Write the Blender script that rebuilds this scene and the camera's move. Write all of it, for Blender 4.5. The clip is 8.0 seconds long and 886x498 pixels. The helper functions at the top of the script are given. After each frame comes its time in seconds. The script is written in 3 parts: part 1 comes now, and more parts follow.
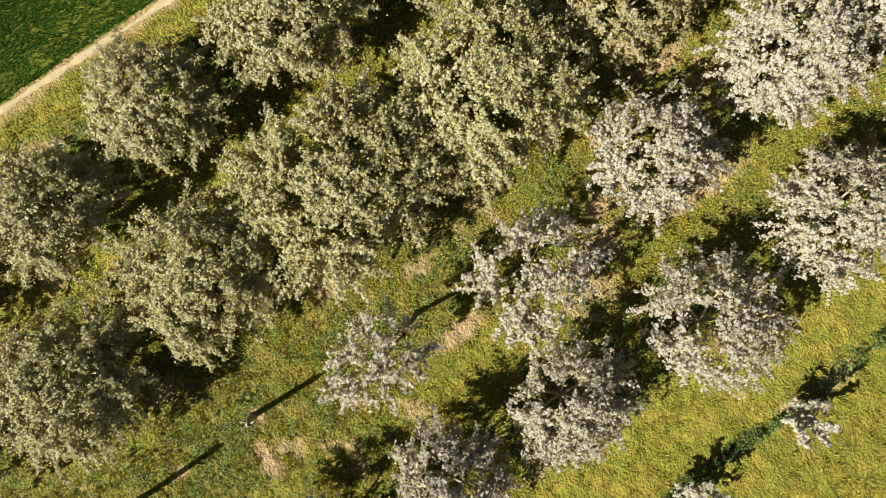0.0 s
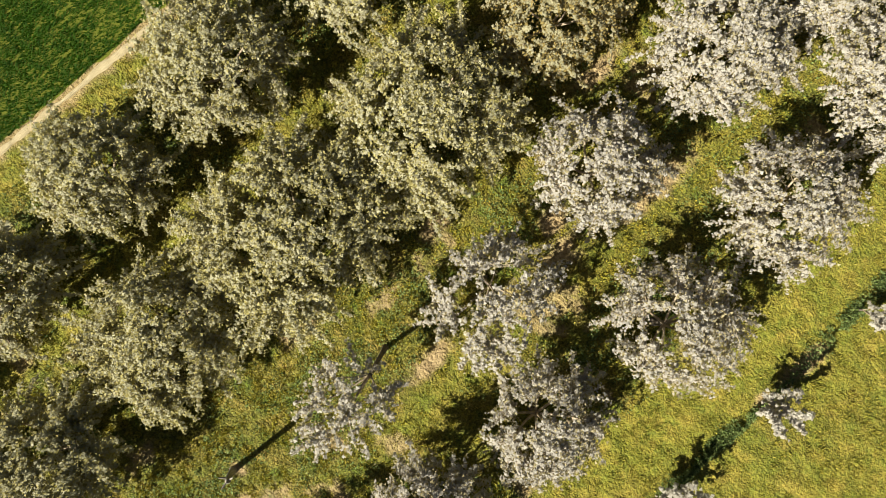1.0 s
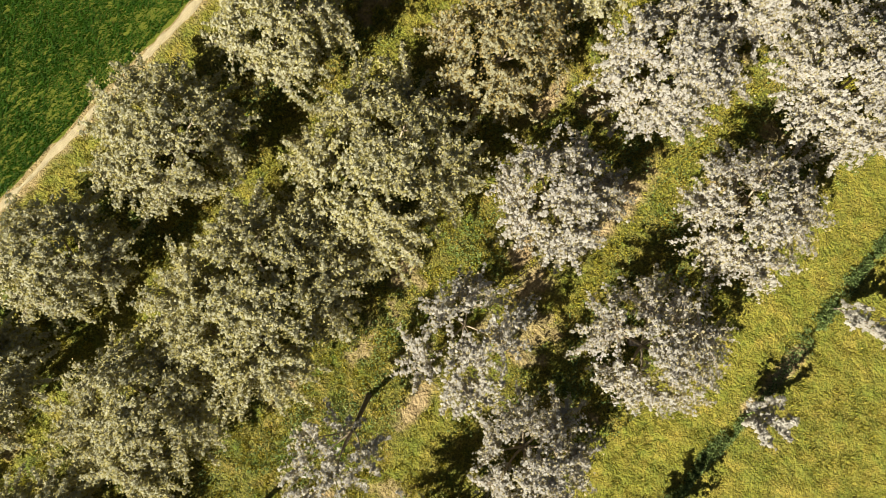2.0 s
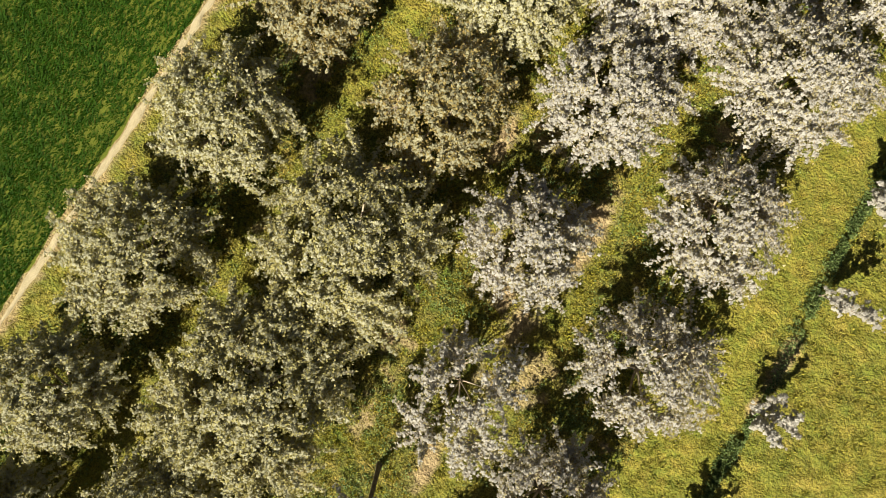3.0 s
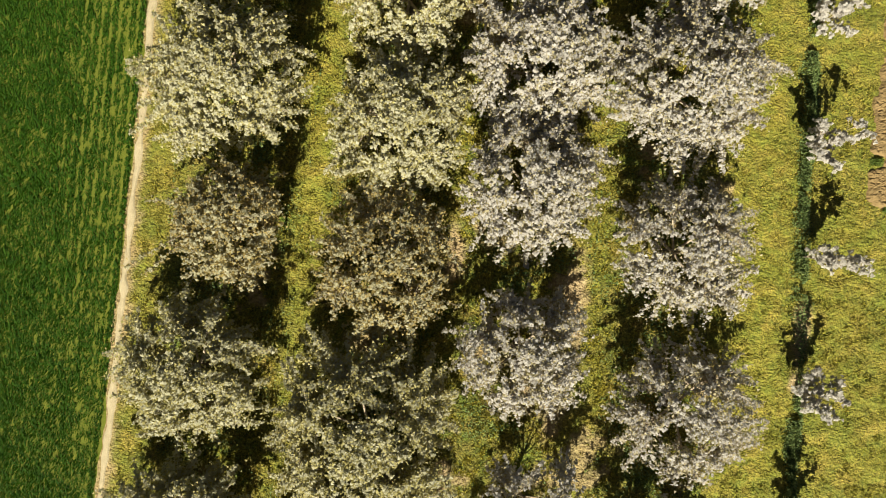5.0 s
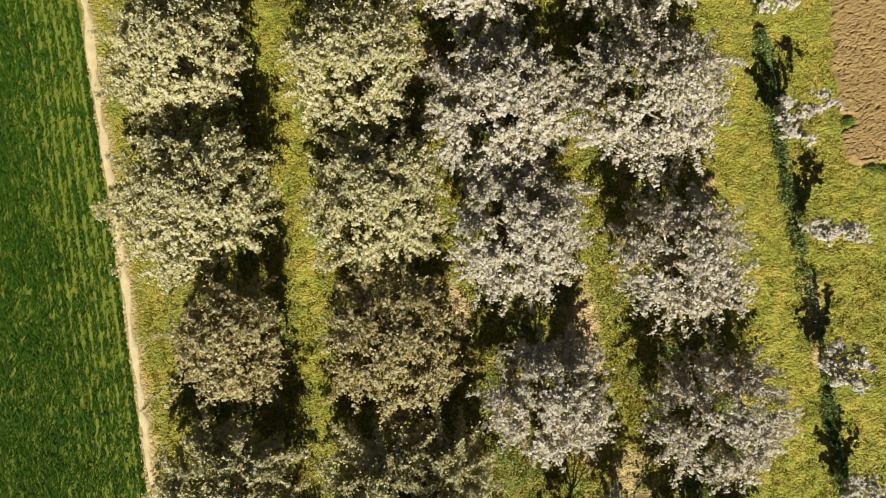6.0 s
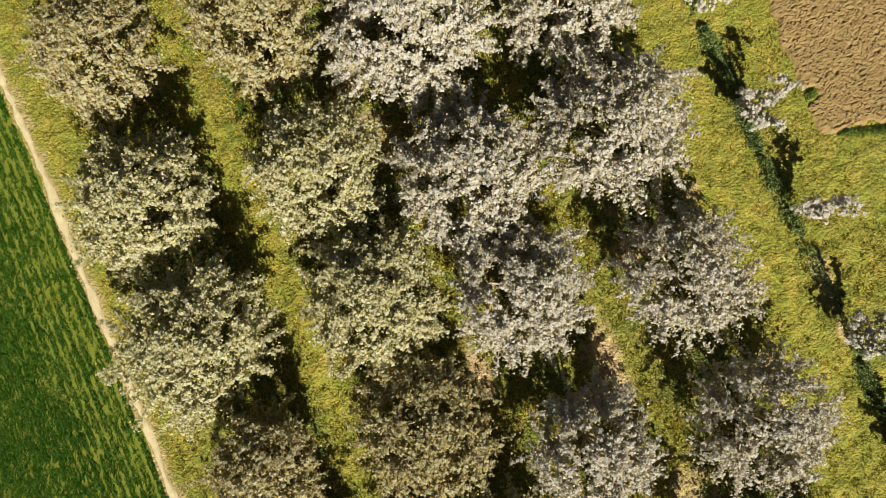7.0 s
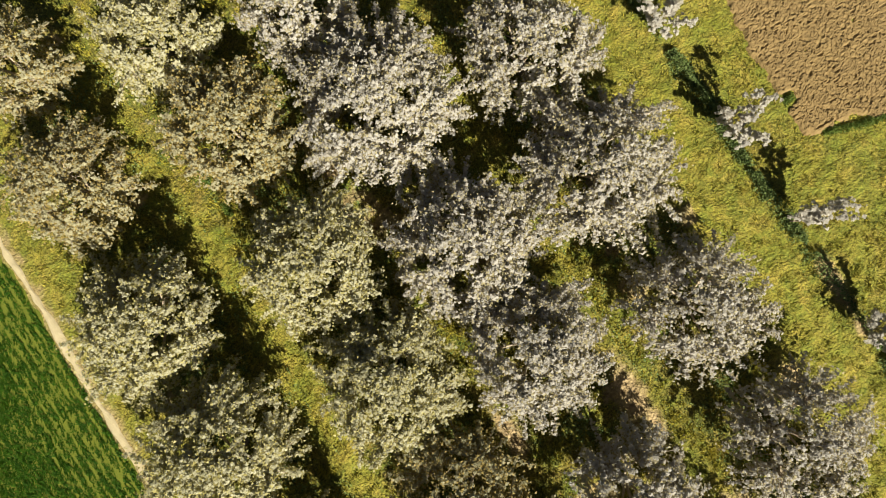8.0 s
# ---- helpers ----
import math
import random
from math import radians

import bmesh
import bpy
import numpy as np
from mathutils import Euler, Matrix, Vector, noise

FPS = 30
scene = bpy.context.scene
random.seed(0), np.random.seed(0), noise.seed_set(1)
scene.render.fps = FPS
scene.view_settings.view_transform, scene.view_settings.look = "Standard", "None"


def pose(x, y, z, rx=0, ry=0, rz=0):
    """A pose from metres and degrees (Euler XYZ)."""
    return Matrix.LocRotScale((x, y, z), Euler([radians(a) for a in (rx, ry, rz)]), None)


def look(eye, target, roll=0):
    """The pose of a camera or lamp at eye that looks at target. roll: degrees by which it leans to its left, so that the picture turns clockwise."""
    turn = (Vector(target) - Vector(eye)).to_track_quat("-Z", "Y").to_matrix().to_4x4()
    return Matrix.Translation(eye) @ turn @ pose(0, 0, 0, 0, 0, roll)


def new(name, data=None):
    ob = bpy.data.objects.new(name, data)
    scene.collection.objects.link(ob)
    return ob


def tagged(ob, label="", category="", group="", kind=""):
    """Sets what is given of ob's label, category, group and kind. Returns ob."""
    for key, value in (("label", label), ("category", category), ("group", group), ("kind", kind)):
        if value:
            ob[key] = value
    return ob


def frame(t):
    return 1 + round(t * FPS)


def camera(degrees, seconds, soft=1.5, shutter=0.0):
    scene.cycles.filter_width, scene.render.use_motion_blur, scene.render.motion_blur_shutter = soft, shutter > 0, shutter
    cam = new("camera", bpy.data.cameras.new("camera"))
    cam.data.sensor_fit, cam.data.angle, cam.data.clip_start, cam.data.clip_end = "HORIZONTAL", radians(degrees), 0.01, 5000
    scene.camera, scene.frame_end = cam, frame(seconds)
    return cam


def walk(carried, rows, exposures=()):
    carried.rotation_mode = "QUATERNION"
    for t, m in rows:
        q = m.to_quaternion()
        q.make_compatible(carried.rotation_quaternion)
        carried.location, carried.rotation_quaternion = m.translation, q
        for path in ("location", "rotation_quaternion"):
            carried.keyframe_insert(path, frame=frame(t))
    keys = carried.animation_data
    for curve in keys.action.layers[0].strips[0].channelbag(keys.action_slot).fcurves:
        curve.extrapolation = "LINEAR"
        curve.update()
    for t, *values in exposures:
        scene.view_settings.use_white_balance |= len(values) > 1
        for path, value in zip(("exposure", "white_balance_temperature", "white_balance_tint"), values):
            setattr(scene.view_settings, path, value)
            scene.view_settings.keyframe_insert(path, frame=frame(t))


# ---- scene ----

# ---------------------------------------------------------------- camera
cam = camera(74.3, 8.0, soft=0.5)
PATH = [
    (0, 0.303, -0.171, 21.475, 0.925, -0.019, 55.862),
    (0.5, 0.396, 0.626, 21.524, 1.157, -0.108, 52.710),
    (1, 0.369, 1.492, 21.567, 1.312, -0.247, 49.186),
    (2.5, -0.208, 4.221, 21.765, 1.732, -0.109, 38.765),
    (3, -0.511, 5.244, 21.854, 1.999, 0.001, 32.755),
    (3.5, -0.823, 6.357, 21.924, 1.972, 0.173, 26.655),
    (4, -1.141, 7.644, 21.991, 1.833, 0.314, 19.950),
    (4.5, -1.490, 8.949, 21.957, 1.514, 0.085, 13.435),
    (4.7, -1.572, 9.459, 21.951, 1.531, 0.047, 10.494),
    (5.8, -1.628, 12.180, 21.941, 0.669, -0.039, -4.181),
    (6, -1.562, 12.657, 21.937, 0.798, -0.029, -7.223),
    (6.5, -1.340, 13.807, 21.916, 1.055, -0.023, -14.350),
    (7, -0.922, 14.929, 21.870, 1.466, 0.232, -21.589),
    (7.5, -0.493, 15.959, 21.842, 1.675, 0.351, -26.470),
    (8, 0.031, 17.063, 21.807, 1.743, 0.473, -31.301),
]
walk(cam, [(t, pose(x, y, z, rx, ry, rz)) for t, x, y, z, rx, ry, rz in PATH])

# ---------------------------------------------------------------- sky and sun
SUN_UP, SUN_FROM = 36.0, 181.0          # degrees above the horizon; compass bearing with +y as north
scene.view_settings.exposure = 1.24
world = bpy.data.worlds.new("sky")
world.use_nodes = True
scene.world = world
wn = world.node_tree
sky = wn.nodes.new("ShaderNodeTexSky")
sky.sky_type, sky.sun_disc = "NISHITA", False
sky.dust_density, sky.ozone_density = 1.5, 1.6
sky.sun_elevation, sky.sun_rotation = radians(SUN_UP), radians(SUN_FROM)
wn.links.new(sky.outputs[0], wn.nodes["Background"].inputs[0])
wn.nodes["Background"].inputs[1].default_value = 0.0142
sun = new("sun", bpy.data.lights.new("sun", "SUN"))
sun.data.energy, sun.data.angle, sun.data.color = 5.0, radians(0.53), (1.0, 0.948, 0.79)
SX = math.sin(radians(SUN_FROM)) * math.cos(radians(SUN_UP))
SY = math.cos(radians(SUN_FROM)) * math.cos(radians(SUN_UP))
sun.matrix_world = look((60 * SX, 60 * SY, 60 * math.sin(radians(SUN_UP))), (0, 0, 0))


# ---------------------------------------------------------------- materials
def material(name, rough=0.8):
    m = bpy.data.materials.new(name)
    m.use_nodes = True
    bs = m.node_tree.nodes["Principled BSDF"]
    bs.inputs["Roughness"].default_value = rough
    bs.inputs["Specular IOR Level"].default_value = 0.25
    return m, m.node_tree, bs


def noise_node(nt, scale, detail=4.0, rough=0.6, stretch=None):
    co = nt.nodes.new("ShaderNodeTexCoord")
    out = co.outputs["Object"]
    if stretch:
        mp = nt.nodes.new("ShaderNodeMapping")
        mp.inputs["Scale"].default_value = stretch
        nt.links.new(out, mp.inputs["Vector"])
        out = mp.outputs[0]
    n = nt.nodes.new("ShaderNodeTexNoise")
    n.inputs["Scale"].default_value, n.inputs["Detail"].default_value, n.inputs["Roughness"].default_value = scale, detail, rough
    nt.links.new(out, n.inputs["Vector"])
    return n.outputs["Fac"]


def ramp(nt, fac, stops):
    r = nt.nodes.new("ShaderNodeValToRGB")
    e = r.color_ramp.elements
    e[0].position, e[0].color = stops[0][0], (*stops[0][1], 1)
    e[1].position, e[1].color = stops[-1][0], (*stops[-1][1], 1)
    for p, c in stops[1:-1]:
        k = e.new(p)
        k.color = (*c, 1)
    nt.links.new(fac, r.inputs[0])
    return r.outputs[0]


def mix(nt, fac, a, b):
    n = nt.nodes.new("ShaderNodeMix")
    n.data_type = "RGBA"
    for sock, v in ((n.inputs[0], fac), (n.inputs[6], a), (n.inputs[7], b)):
        if isinstance(v, bpy.types.NodeSocket):
            nt.links.new(v, sock)
        else:
            sock.default_value = v if isinstance(v, float) else (*v, 1)
    return n.outputs[2]


def attribute(nt, name):
    a = nt.nodes.new("ShaderNodeAttribute")
    a.attribute_name = name
    return a.outputs["Fac"]


def bump(nt, bs, fac, strength, distance):
    b = nt.nodes.new("ShaderNodeBump")
    b.inputs["Strength"].default_value, b.inputs["Distance"].default_value = strength, distance
    nt.links.new(fac, b.inputs["Height"])
    nt.links.new(b.outputs[0], bs.inputs["Normal"])


def thin_material(name, stops, rough=0.6, see_through=0.3, tint=None, speckle=6.0):
    """Petals, leaves and blades: colour varied piece by piece, some light let through."""
    m, nt, bs = material(name, rough)
    g = nt.nodes.new("ShaderNodeNewGeometry")
    own = ramp(nt, g.outputs["Random Per Island"], stops)
    big = noise_node(nt, 0.9, 3.0)
    col = mix(nt, big, own, ramp(nt, noise_node(nt, speckle, 2.0), [(0.38, stops[0][1]), (0.62, stops[-1][1])]))
    nt.links.new(col, bs.inputs["Base Color"])
    bs.inputs["Specular IOR Level"].default_value = 0.12
    tr = nt.nodes.new("ShaderNodeBsdfTranslucent")
    nt.links.new(col if tint is None else mix(nt, 0.5, col, tint), tr.inputs[0])
    ms = nt.nodes.new("ShaderNodeMixShader")
    ms.inputs[0].default_value = see_through
    nt.links.new(bs.outputs[0], ms.inputs[1])
    nt.links.new(tr.outputs[0], ms.inputs[2])
    nt.links.new(ms.outputs[0], nt.nodes["Material Output"].inputs[0])
    return m


BLOSSOM = {
    "cream": thin_material("cream_petals", [(0.0, (0.351, 0.319, 0.185)), (0.3, (0.458, 0.432, 0.282)), (1.0, (0.533, 0.509, 0.366))], 0.6, 0.42, (0.675, 0.680, 0.490)),
    "white": thin_material("white_petals", [(0.0, (0.374, 0.337, 0.277)), (0.3, (0.461, 0.432, 0.382)), (1.0, (0.522, 0.497, 0.454))], 0.6, 0.42, (0.72, 0.69, 0.62)),
    "dull": thin_material("fading_petals", [(0.0, (0.283, 0.244, 0.133)), (0.3, (0.376, 0.344, 0.209)), (1.0, (0.450, 0.426, 0.290))], 0.6, 0.42, (0.651, 0.642, 0.392)),
}
LEAF = {
    "cream": thin_material("young_green_leaves", [(0.0, (0.28, 0.25, 0.075)), (1.0, (0.56, 0.50, 0.23))], 0.5, 0.5),
    "white": thin_material("bronze_green_leaves", [(0.0, (0.29, 0.245, 0.12)), (1.0, (0.54, 0.48, 0.30))], 0.5, 0.5),
    "dull": thin_material("rusty_leaves", [(0.0, (0.26, 0.19, 0.06)), (1.0, (0.47, 0.38, 0.15))], 0.5, 0.5),
}


def bark_material(name, dark, light):
    m, nt, bs = material(name, 0.9)
    f = noise_node(nt, 9.0, 6.0, 0.7, (1, 1, 0.25))
    nt.links.new(ramp(nt, f, [(0.3, dark), (0.7, light)]), bs.inputs["Base Color"])
    bump(nt, bs, f, 0.8, 0.03)
    return m


BARK = bark_material("grey_brown_bark", (0.07, 0.055, 0.045), (0.24, 0.20, 0.165))
TWIG = bark_material("pale_twig_bark", (0.20, 0.155, 0.105), (0.46, 0.38, 0.27))
DEAD_WOOD = bark_material("weathered_wood", (0.16, 0.14, 0.115), (0.40, 0.36, 0.30))


def ground_material():
    m, nt, bs = material("orchard_ground", 0.95)
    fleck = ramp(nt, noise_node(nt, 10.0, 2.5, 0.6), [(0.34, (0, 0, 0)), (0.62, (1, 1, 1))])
    broad = noise_node(nt, 1.1, 4.0, 0.6)
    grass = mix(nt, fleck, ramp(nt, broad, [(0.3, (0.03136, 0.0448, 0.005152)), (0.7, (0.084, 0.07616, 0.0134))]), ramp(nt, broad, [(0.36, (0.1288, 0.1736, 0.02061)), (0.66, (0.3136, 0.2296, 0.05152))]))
    dry = mix(nt, fleck, ramp(nt, broad, [(0.36, (0.12, 0.122, 0.015)), (0.66, (0.25, 0.19, 0.035))]), ramp(nt, broad, [(0.36, (0.20, 0.20, 0.02)), (0.66, (0.35, 0.28, 0.045))]))
    # specks of darker olive: soil in gaps between tufts, with their shade painted in
    dark_gaps = ramp(nt, noise_node(nt, 22.0, 2.0, 0.6), [(0.36, (0, 0, 0)), (0.5, (1, 1, 1))])
    grass, dry = mix(nt, dark_gaps, (0.056, 0.056, 0.0103), grass), mix(nt, dark_gaps, (0.0896, 0.084, 0.01443), dry)
    soil = ramp(nt, noise_node(nt, 5.0, 4.0, 0.65), [(0.3, (0.21, 0.1365, 0.06825)), (0.7, (0.483, 0.357, 0.1995))])
    lush = ramp(nt, noise_node(nt, 1.4, 4.0, 0.65), [(0.46, (0, 0, 0)), (0.62, (1, 1, 1))])
    dry = mix(nt, lush, dry, mix(nt, fleck, (0.10, 0.115, 0.016), (0.21, 0.215, 0.028)))
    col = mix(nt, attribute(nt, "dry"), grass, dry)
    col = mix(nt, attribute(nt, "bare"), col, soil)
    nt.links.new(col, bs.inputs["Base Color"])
    bump(nt, bs, noise_node(nt, 9.0, 3.0, 0.6), 1.0, 0.14)
    return m


def soil_material(name, dark, light, scale, depth):
    m, nt, bs = material(name, 0.97)
    fine = noise_node(nt, scale * 12, 2.5, 0.65)
    col = mix(nt, fine, ramp(nt, noise_node(nt, scale, 5.0), [(0.3, dark), (0.7, light)]), light)
    nt.links.new(col, bs.inputs["Base Color"])
    bump(nt, bs, fine, 1.0, depth)
    return m


GROUND = ground_material()
TILLED = soil_material("tilled_loam", (0.1288, 0.08446, 0.03317), (0.2215, 0.1514, 0.06254), 1.2, 0.035)
PATH_SOIL = soil_material("trodden_pale_soil", (0.29, 0.235, 0.125), (0.47, 0.39, 0.24), 3.0, 0.028)
CROP_SOIL = soil_material("crop_soil", (0.055, 0.08, 0.006), (0.115, 0.13, 0.012), 1.5, 0.03)
GRASS = thin_material("meadow_grass", [(0.0, (0.179, 0.130, 0.0299)), (0.12, (0.097, 0.130, 0.0090)), (0.5, (0.276, 0.292, 0.0269)), (1.0, (0.45, 0.375, 0.055))], 0.6, 0.25, speckle=11.0)
DRY_GRASS = thin_material("mown_yellow_grass", [(0.0, (0.115, 0.130, 0.0118)), (0.5, (0.230, 0.220, 0.034)), (1.0, (0.365, 0.305, 0.064))], 0.6, 0.25, speckle=9.0)
WEED = thin_material("dark_weed_leaves", [(0.0, (0.028, 0.0504, 0.01344)), (0.5, (0.0896, 0.1344, 0.0336)), (1.0, (0.224, 0.28, 0.0896))], 0.6, 0.2)
RANK = thin_material("rank_weed_leaves", [(0.0, (0.05, 0.095, 0.034)), (0.6, (0.15, 0.22, 0.06)), (1.0, (0.26, 0.31, 0.10))], 0.55, 0.25)
CLUMP = thin_material("green_weed_leaves", [(0.0, (0.05, 0.085, 0.013)), (1.0, (0.145, 0.19, 0.033))], 0.6, 0.3)
CROP = thin_material("cereal_blades", [(0.0, (0.016, 0.053, 0.0013)), (0.5, (0.025, 0.075, 0.002)), (1.0, (0.047, 0.106, 0.004))], 0.7, 0.4)


# ---------------------------------------------------------------- mesh helpers
def mesh_quads(name, corners, mat, per=4):
    """One mesh out of an array of separate faces: (count, per, 3)."""
    n = len(corners)
    me = bpy.data.meshes.new(name)
    me.vertices.add(n * per)
    me.vertices.foreach_set("co", np.ascontiguousarray(corners, dtype=np.float32).ravel())
    me.loops.add(n * per)
    me.loops.foreach_set("vertex_index", np.arange(n * per, dtype=np.int32))
    me.polygons.add(n)
    me.polygons.foreach_set("loop_start", np.arange(0, n * per, per, dtype=np.int32))
    me.update(calc_edges=True)
    me.materials.append(mat)
    return me


def mesh_grid(name, xs, ys, z, mat, smooth=True):
    nx, ny = len(xs), len(ys)
    gx, gy = np.meshgrid(xs, ys)
    co = np.stack([gx, gy, z], -1).astype(np.float32).reshape(-1, 3)
    i = np.arange(nx * ny).reshape(ny, nx)
    quads = np.stack([i[:-1, :-1], i[:-1, 1:], i[1:, 1:], i[1:, :-1]], -1).reshape(-1, 4).astype(np.int32)
    me = bpy.data.meshes.new(name)
    me.vertices.add(len(co))
    me.vertices.foreach_set("co", co.ravel())
    me.loops.add(quads.size)
    me.loops.foreach_set("vertex_index", quads.ravel())
    me.polygons.add(len(quads))
    me.polygons.foreach_set("loop_start", np.arange(0, quads.size, 4, dtype=np.int32))
    me.polygons.foreach_set("use_smooth", np.full(len(quads), smooth))
    me.update(calc_edges=True)
    me.materials.append(mat)
    return me


def tube_arrays(path, radii, sides):
    """Vertices and faces of a tapered tube along a path (n, 3)."""
    path = np.asarray(path, float)
    n = len(path)
    tan = np.gradient(path, axis=0)
    tan /= np.linalg.norm(tan, axis=1, keepdims=True) + 1e-9
    ref = np.where(np.abs(tan[:, 2:3]) > 0.9, np.array([[1.0, 0, 0]]), np.array([[0, 0, 1.0]]))
    u = np.cross(tan, ref)
    u /= np.linalg.norm(u, axis=1, keepdims=True) + 1e-9
    v = np.cross(tan, u)
    a = np.arange(sides) * 2 * math.pi / sides
    ring = path[:, None] + np.asarray(radii)[:, None, None] * (np.cos(a)[None, :, None] * u[:, None] + np.sin(a)[None, :, None] * v[:, None])
    i = np.arange(n * sides).reshape(n, sides)
    j = np.roll(i, -1, axis=1)
    quads = np.stack([i[:-1], j[:-1], j[1:], i[1:]], -1).reshape(-1, 4)
    return ring.reshape(-1, 3), quads


def mesh_tubes(name, tubes, mat):
    verts, faces, base = [], [], 0
    for v, f in tubes:
        verts.append(v)
        faces.append(f + base)
        base += len(v)
    co, quads = np.concatenate(verts).astype(np.float32), np.concatenate(faces).astype(np.int32)
    me = bpy.data.meshes.new(name)
    me.vertices.add(len(co))
    me.vertices.foreach_set("co", co.ravel())
    me.loops.add(quads.size)
    me.loops.foreach_set("vertex_index", quads.ravel())
    me.polygons.add(len(quads))
    me.polygons.foreach_set("loop_start", np.arange(0, quads.size, 4, dtype=np.int32))
    me.polygons.foreach_set("use_smooth", np.full(len(quads), True))
    me.update(calc_edges=True)
    me.materials.append(mat)
    return me


def part(name, me, parent, label=""):
    ob = new(name, me)
    ob.parent = parent
    if label:
        tagged(ob, label)
    return ob


def unit(a):
    return a / (np.linalg.norm(a, axis=-1, keepdims=True) + 1e-9)


def value_noise(x, y, size, seed):
    """Smooth noise in 0..1 over the plan, with lumps of that size in metres."""
    lattice = np.random.default_rng(seed).random((256, 256))
    fx, fy = x / size, y / size
    ix, iy = np.floor(fx).astype(int), np.floor(fy).astype(int)
    tx, ty = fx - ix, fy - iy
    tx, ty = tx * tx * (3 - 2 * tx), ty * ty * (3 - 2 * ty)
    def at(a, b):
        return lattice[a % 256, b % 256]
    return (at(ix, iy) * (1 - tx) + at(ix + 1, iy) * tx) * (1 - ty) + (at(ix, iy + 1) * (1 - tx) + at(ix + 1, iy + 1) * tx) * ty


def bezier(a, b, c, d, n):
    t = np.linspace(0, 1, n)[:, None]
    return (1 - t) ** 3 * a + 3 * (1 - t) ** 2 * t * b + 3 * (1 - t) * t * t * c + t ** 3 * d


# ---------------------------------------------------------------- plan of the ground
def edge_x(y):
    """The line between the cereal field and the orchard's verge."""
    return -13.34 - 0.0008 * np.clip(y, 0, None) ** 2 + 0.10 * (value_noise(0 * y, y, 2.6, 5) - 0.5) + 0.06 * (value_noise(0 * y, y, 0.7, 6) - 0.5)


def young_row_x(y):
    return 12.1 - 0.05 * (y - 4.3)


def smooth(lo, hi, v):
    t = np.clip((v - lo) / (hi - lo), 0, 1)
    return t * t * (3 - 2 * t)


BARE_SPOTS = [(2.85, -1.15, 0.45, 1.1), (3.35, 9.7, 0.6, 1.6), (3.0, 5.1, 0.6, 1.0), (2.8, -9.6, 0.9, 0.4), (-0.8, 2.3, 0.5, 0.9), (-1.2, 10.4, 0.5, 1.3),
              (8.7, 7.0, 0.5, 0.9), (1.9, 5.6, 0.5, 0.8), (-1.3, -3.9, 0.6, 1.0), (-1.9, 22.9, 0.6, 1.0), (3.6, 8.2, 0.4, 0.8), (1.3, -9.0, 0.35, 0.3), (12.0, 9.0, 0.35, 1.3), (11.95, 7.2, 0.3, 0.4)]


def bare_amount(x, y):
    """How much of the soil shows, 0 to 1."""
    n = value_noise(x, y, 0.45, 11) * 0.6 + value_noise(x, y, 0.15, 12) * 0.4
    b = np.zeros_like(x)
    for px, py, rx, ry in BARE_SPOTS:
        d = np.sqrt(((x - px) / rx) ** 2 + ((y - py) / ry) ** 2)
        b = np.maximum(b, smooth(1.25, 0.3, d + 0.9 * (n - 0.5)) * 0.85)
    b = np.maximum(b, 0.7 * smooth(0.5, 0.1, x - edge_x(y) + 0.6 * (n - 0.5)))
    b = np.maximum(b, smooth(0.70, 0.80, value_noise(x, y, 1.4, 13) * 0.7 + n * 0.3) * 0.6 * ((x > -12) & (x < 9)))
    return b


def dry_amount(x, y):
    """Yellowish mown alleys against lusher grass under the rows."""
    n = value_noise(x, y, 0.8, 21) - 0.5
    m = value_noise(x, y, 2.5, 22) - 0.5
    alley = smooth(1.3, 0.6, np.abs(x - 9.9 + 0.05 * (y - 8)) - 0.3 + n * 0.8)
    alley = np.maximum(alley, 0.85 * smooth(1.0, 0.4, np.abs(x + 6.75 + 0.004 * np.clip(y - 10, 0, None) ** 2) + n * 0.6))
    alley = np.maximum(alley, 0.85 * smooth(-11.0, -12.0, x + n))
    alley = np.maximum(alley, 0.75 * smooth(8.6, 9.2, x + n))
    alley = np.maximum(alley, 0.45 * smooth(1.0, 0.3, np.abs(x - 4.0) + n))
    return np.clip(alley + 0.5 * n + 0.5 * m, 0, 1)


def tilled_depth(x, y):
    """Distance inside the tilled field (positive) from its wandering margin."""
    n = (value_noise(x, y, 0.7, 31) - 0.5) * 0.5 + (value_noise(x, y, 0.2, 32) - 0.5) * 0.2
    west = x - (13.97 + 0.02 * (y - 16) + 0.35 * smooth(0.45, 0.1, np.abs(y - 15.8)))
    south = y - (14.25 - 0.29 * (x - 14.1))
    return np.minimum(west, south) + n


# ---------------------------------------------------------------- ground
def axis(lo, hi, step, far):
    steps = np.array([0.4, 1, 2, 5, 12, 30, 80, 200, 500])
    steps = steps[steps <= far]
    return np.concatenate([lo - steps[::-1], np.arange(lo, hi, step), hi + steps])


xs, ys = axis(-14, 18, 0.125, 500), axis(-17, 33, 0.125, 500)
gx, gy = np.meshgrid(xs, ys)
near = smooth(-14.5, -13.5, gx) * smooth(24, 20, gx) * smooth(40, 36, gy) * smooth(-24, -20, gy)
z = near * (0.05 * (value_noise(gx, gy, 1.1, 41) - 0.5) + 0.05 * (value_noise(gx, gy, 0.34, 42) - 0.5) + 0.13 * (value_noise(gx, gy, 0.2, 43) - 0.5))
z *= smooth(0.2, 0.9, gx - edge_x(gy))
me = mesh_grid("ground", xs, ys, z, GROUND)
for key, field in (("bare", bare_amount(gx, gy) * near + smooth(14.5, 16, gx) * smooth(24, 27, gy)), ("dry", dry_amount(gx, gy))):
    me.attributes.new(key, "FLOAT", "POINT").data.foreach_set("value", field.astype(np.float32).ravel())
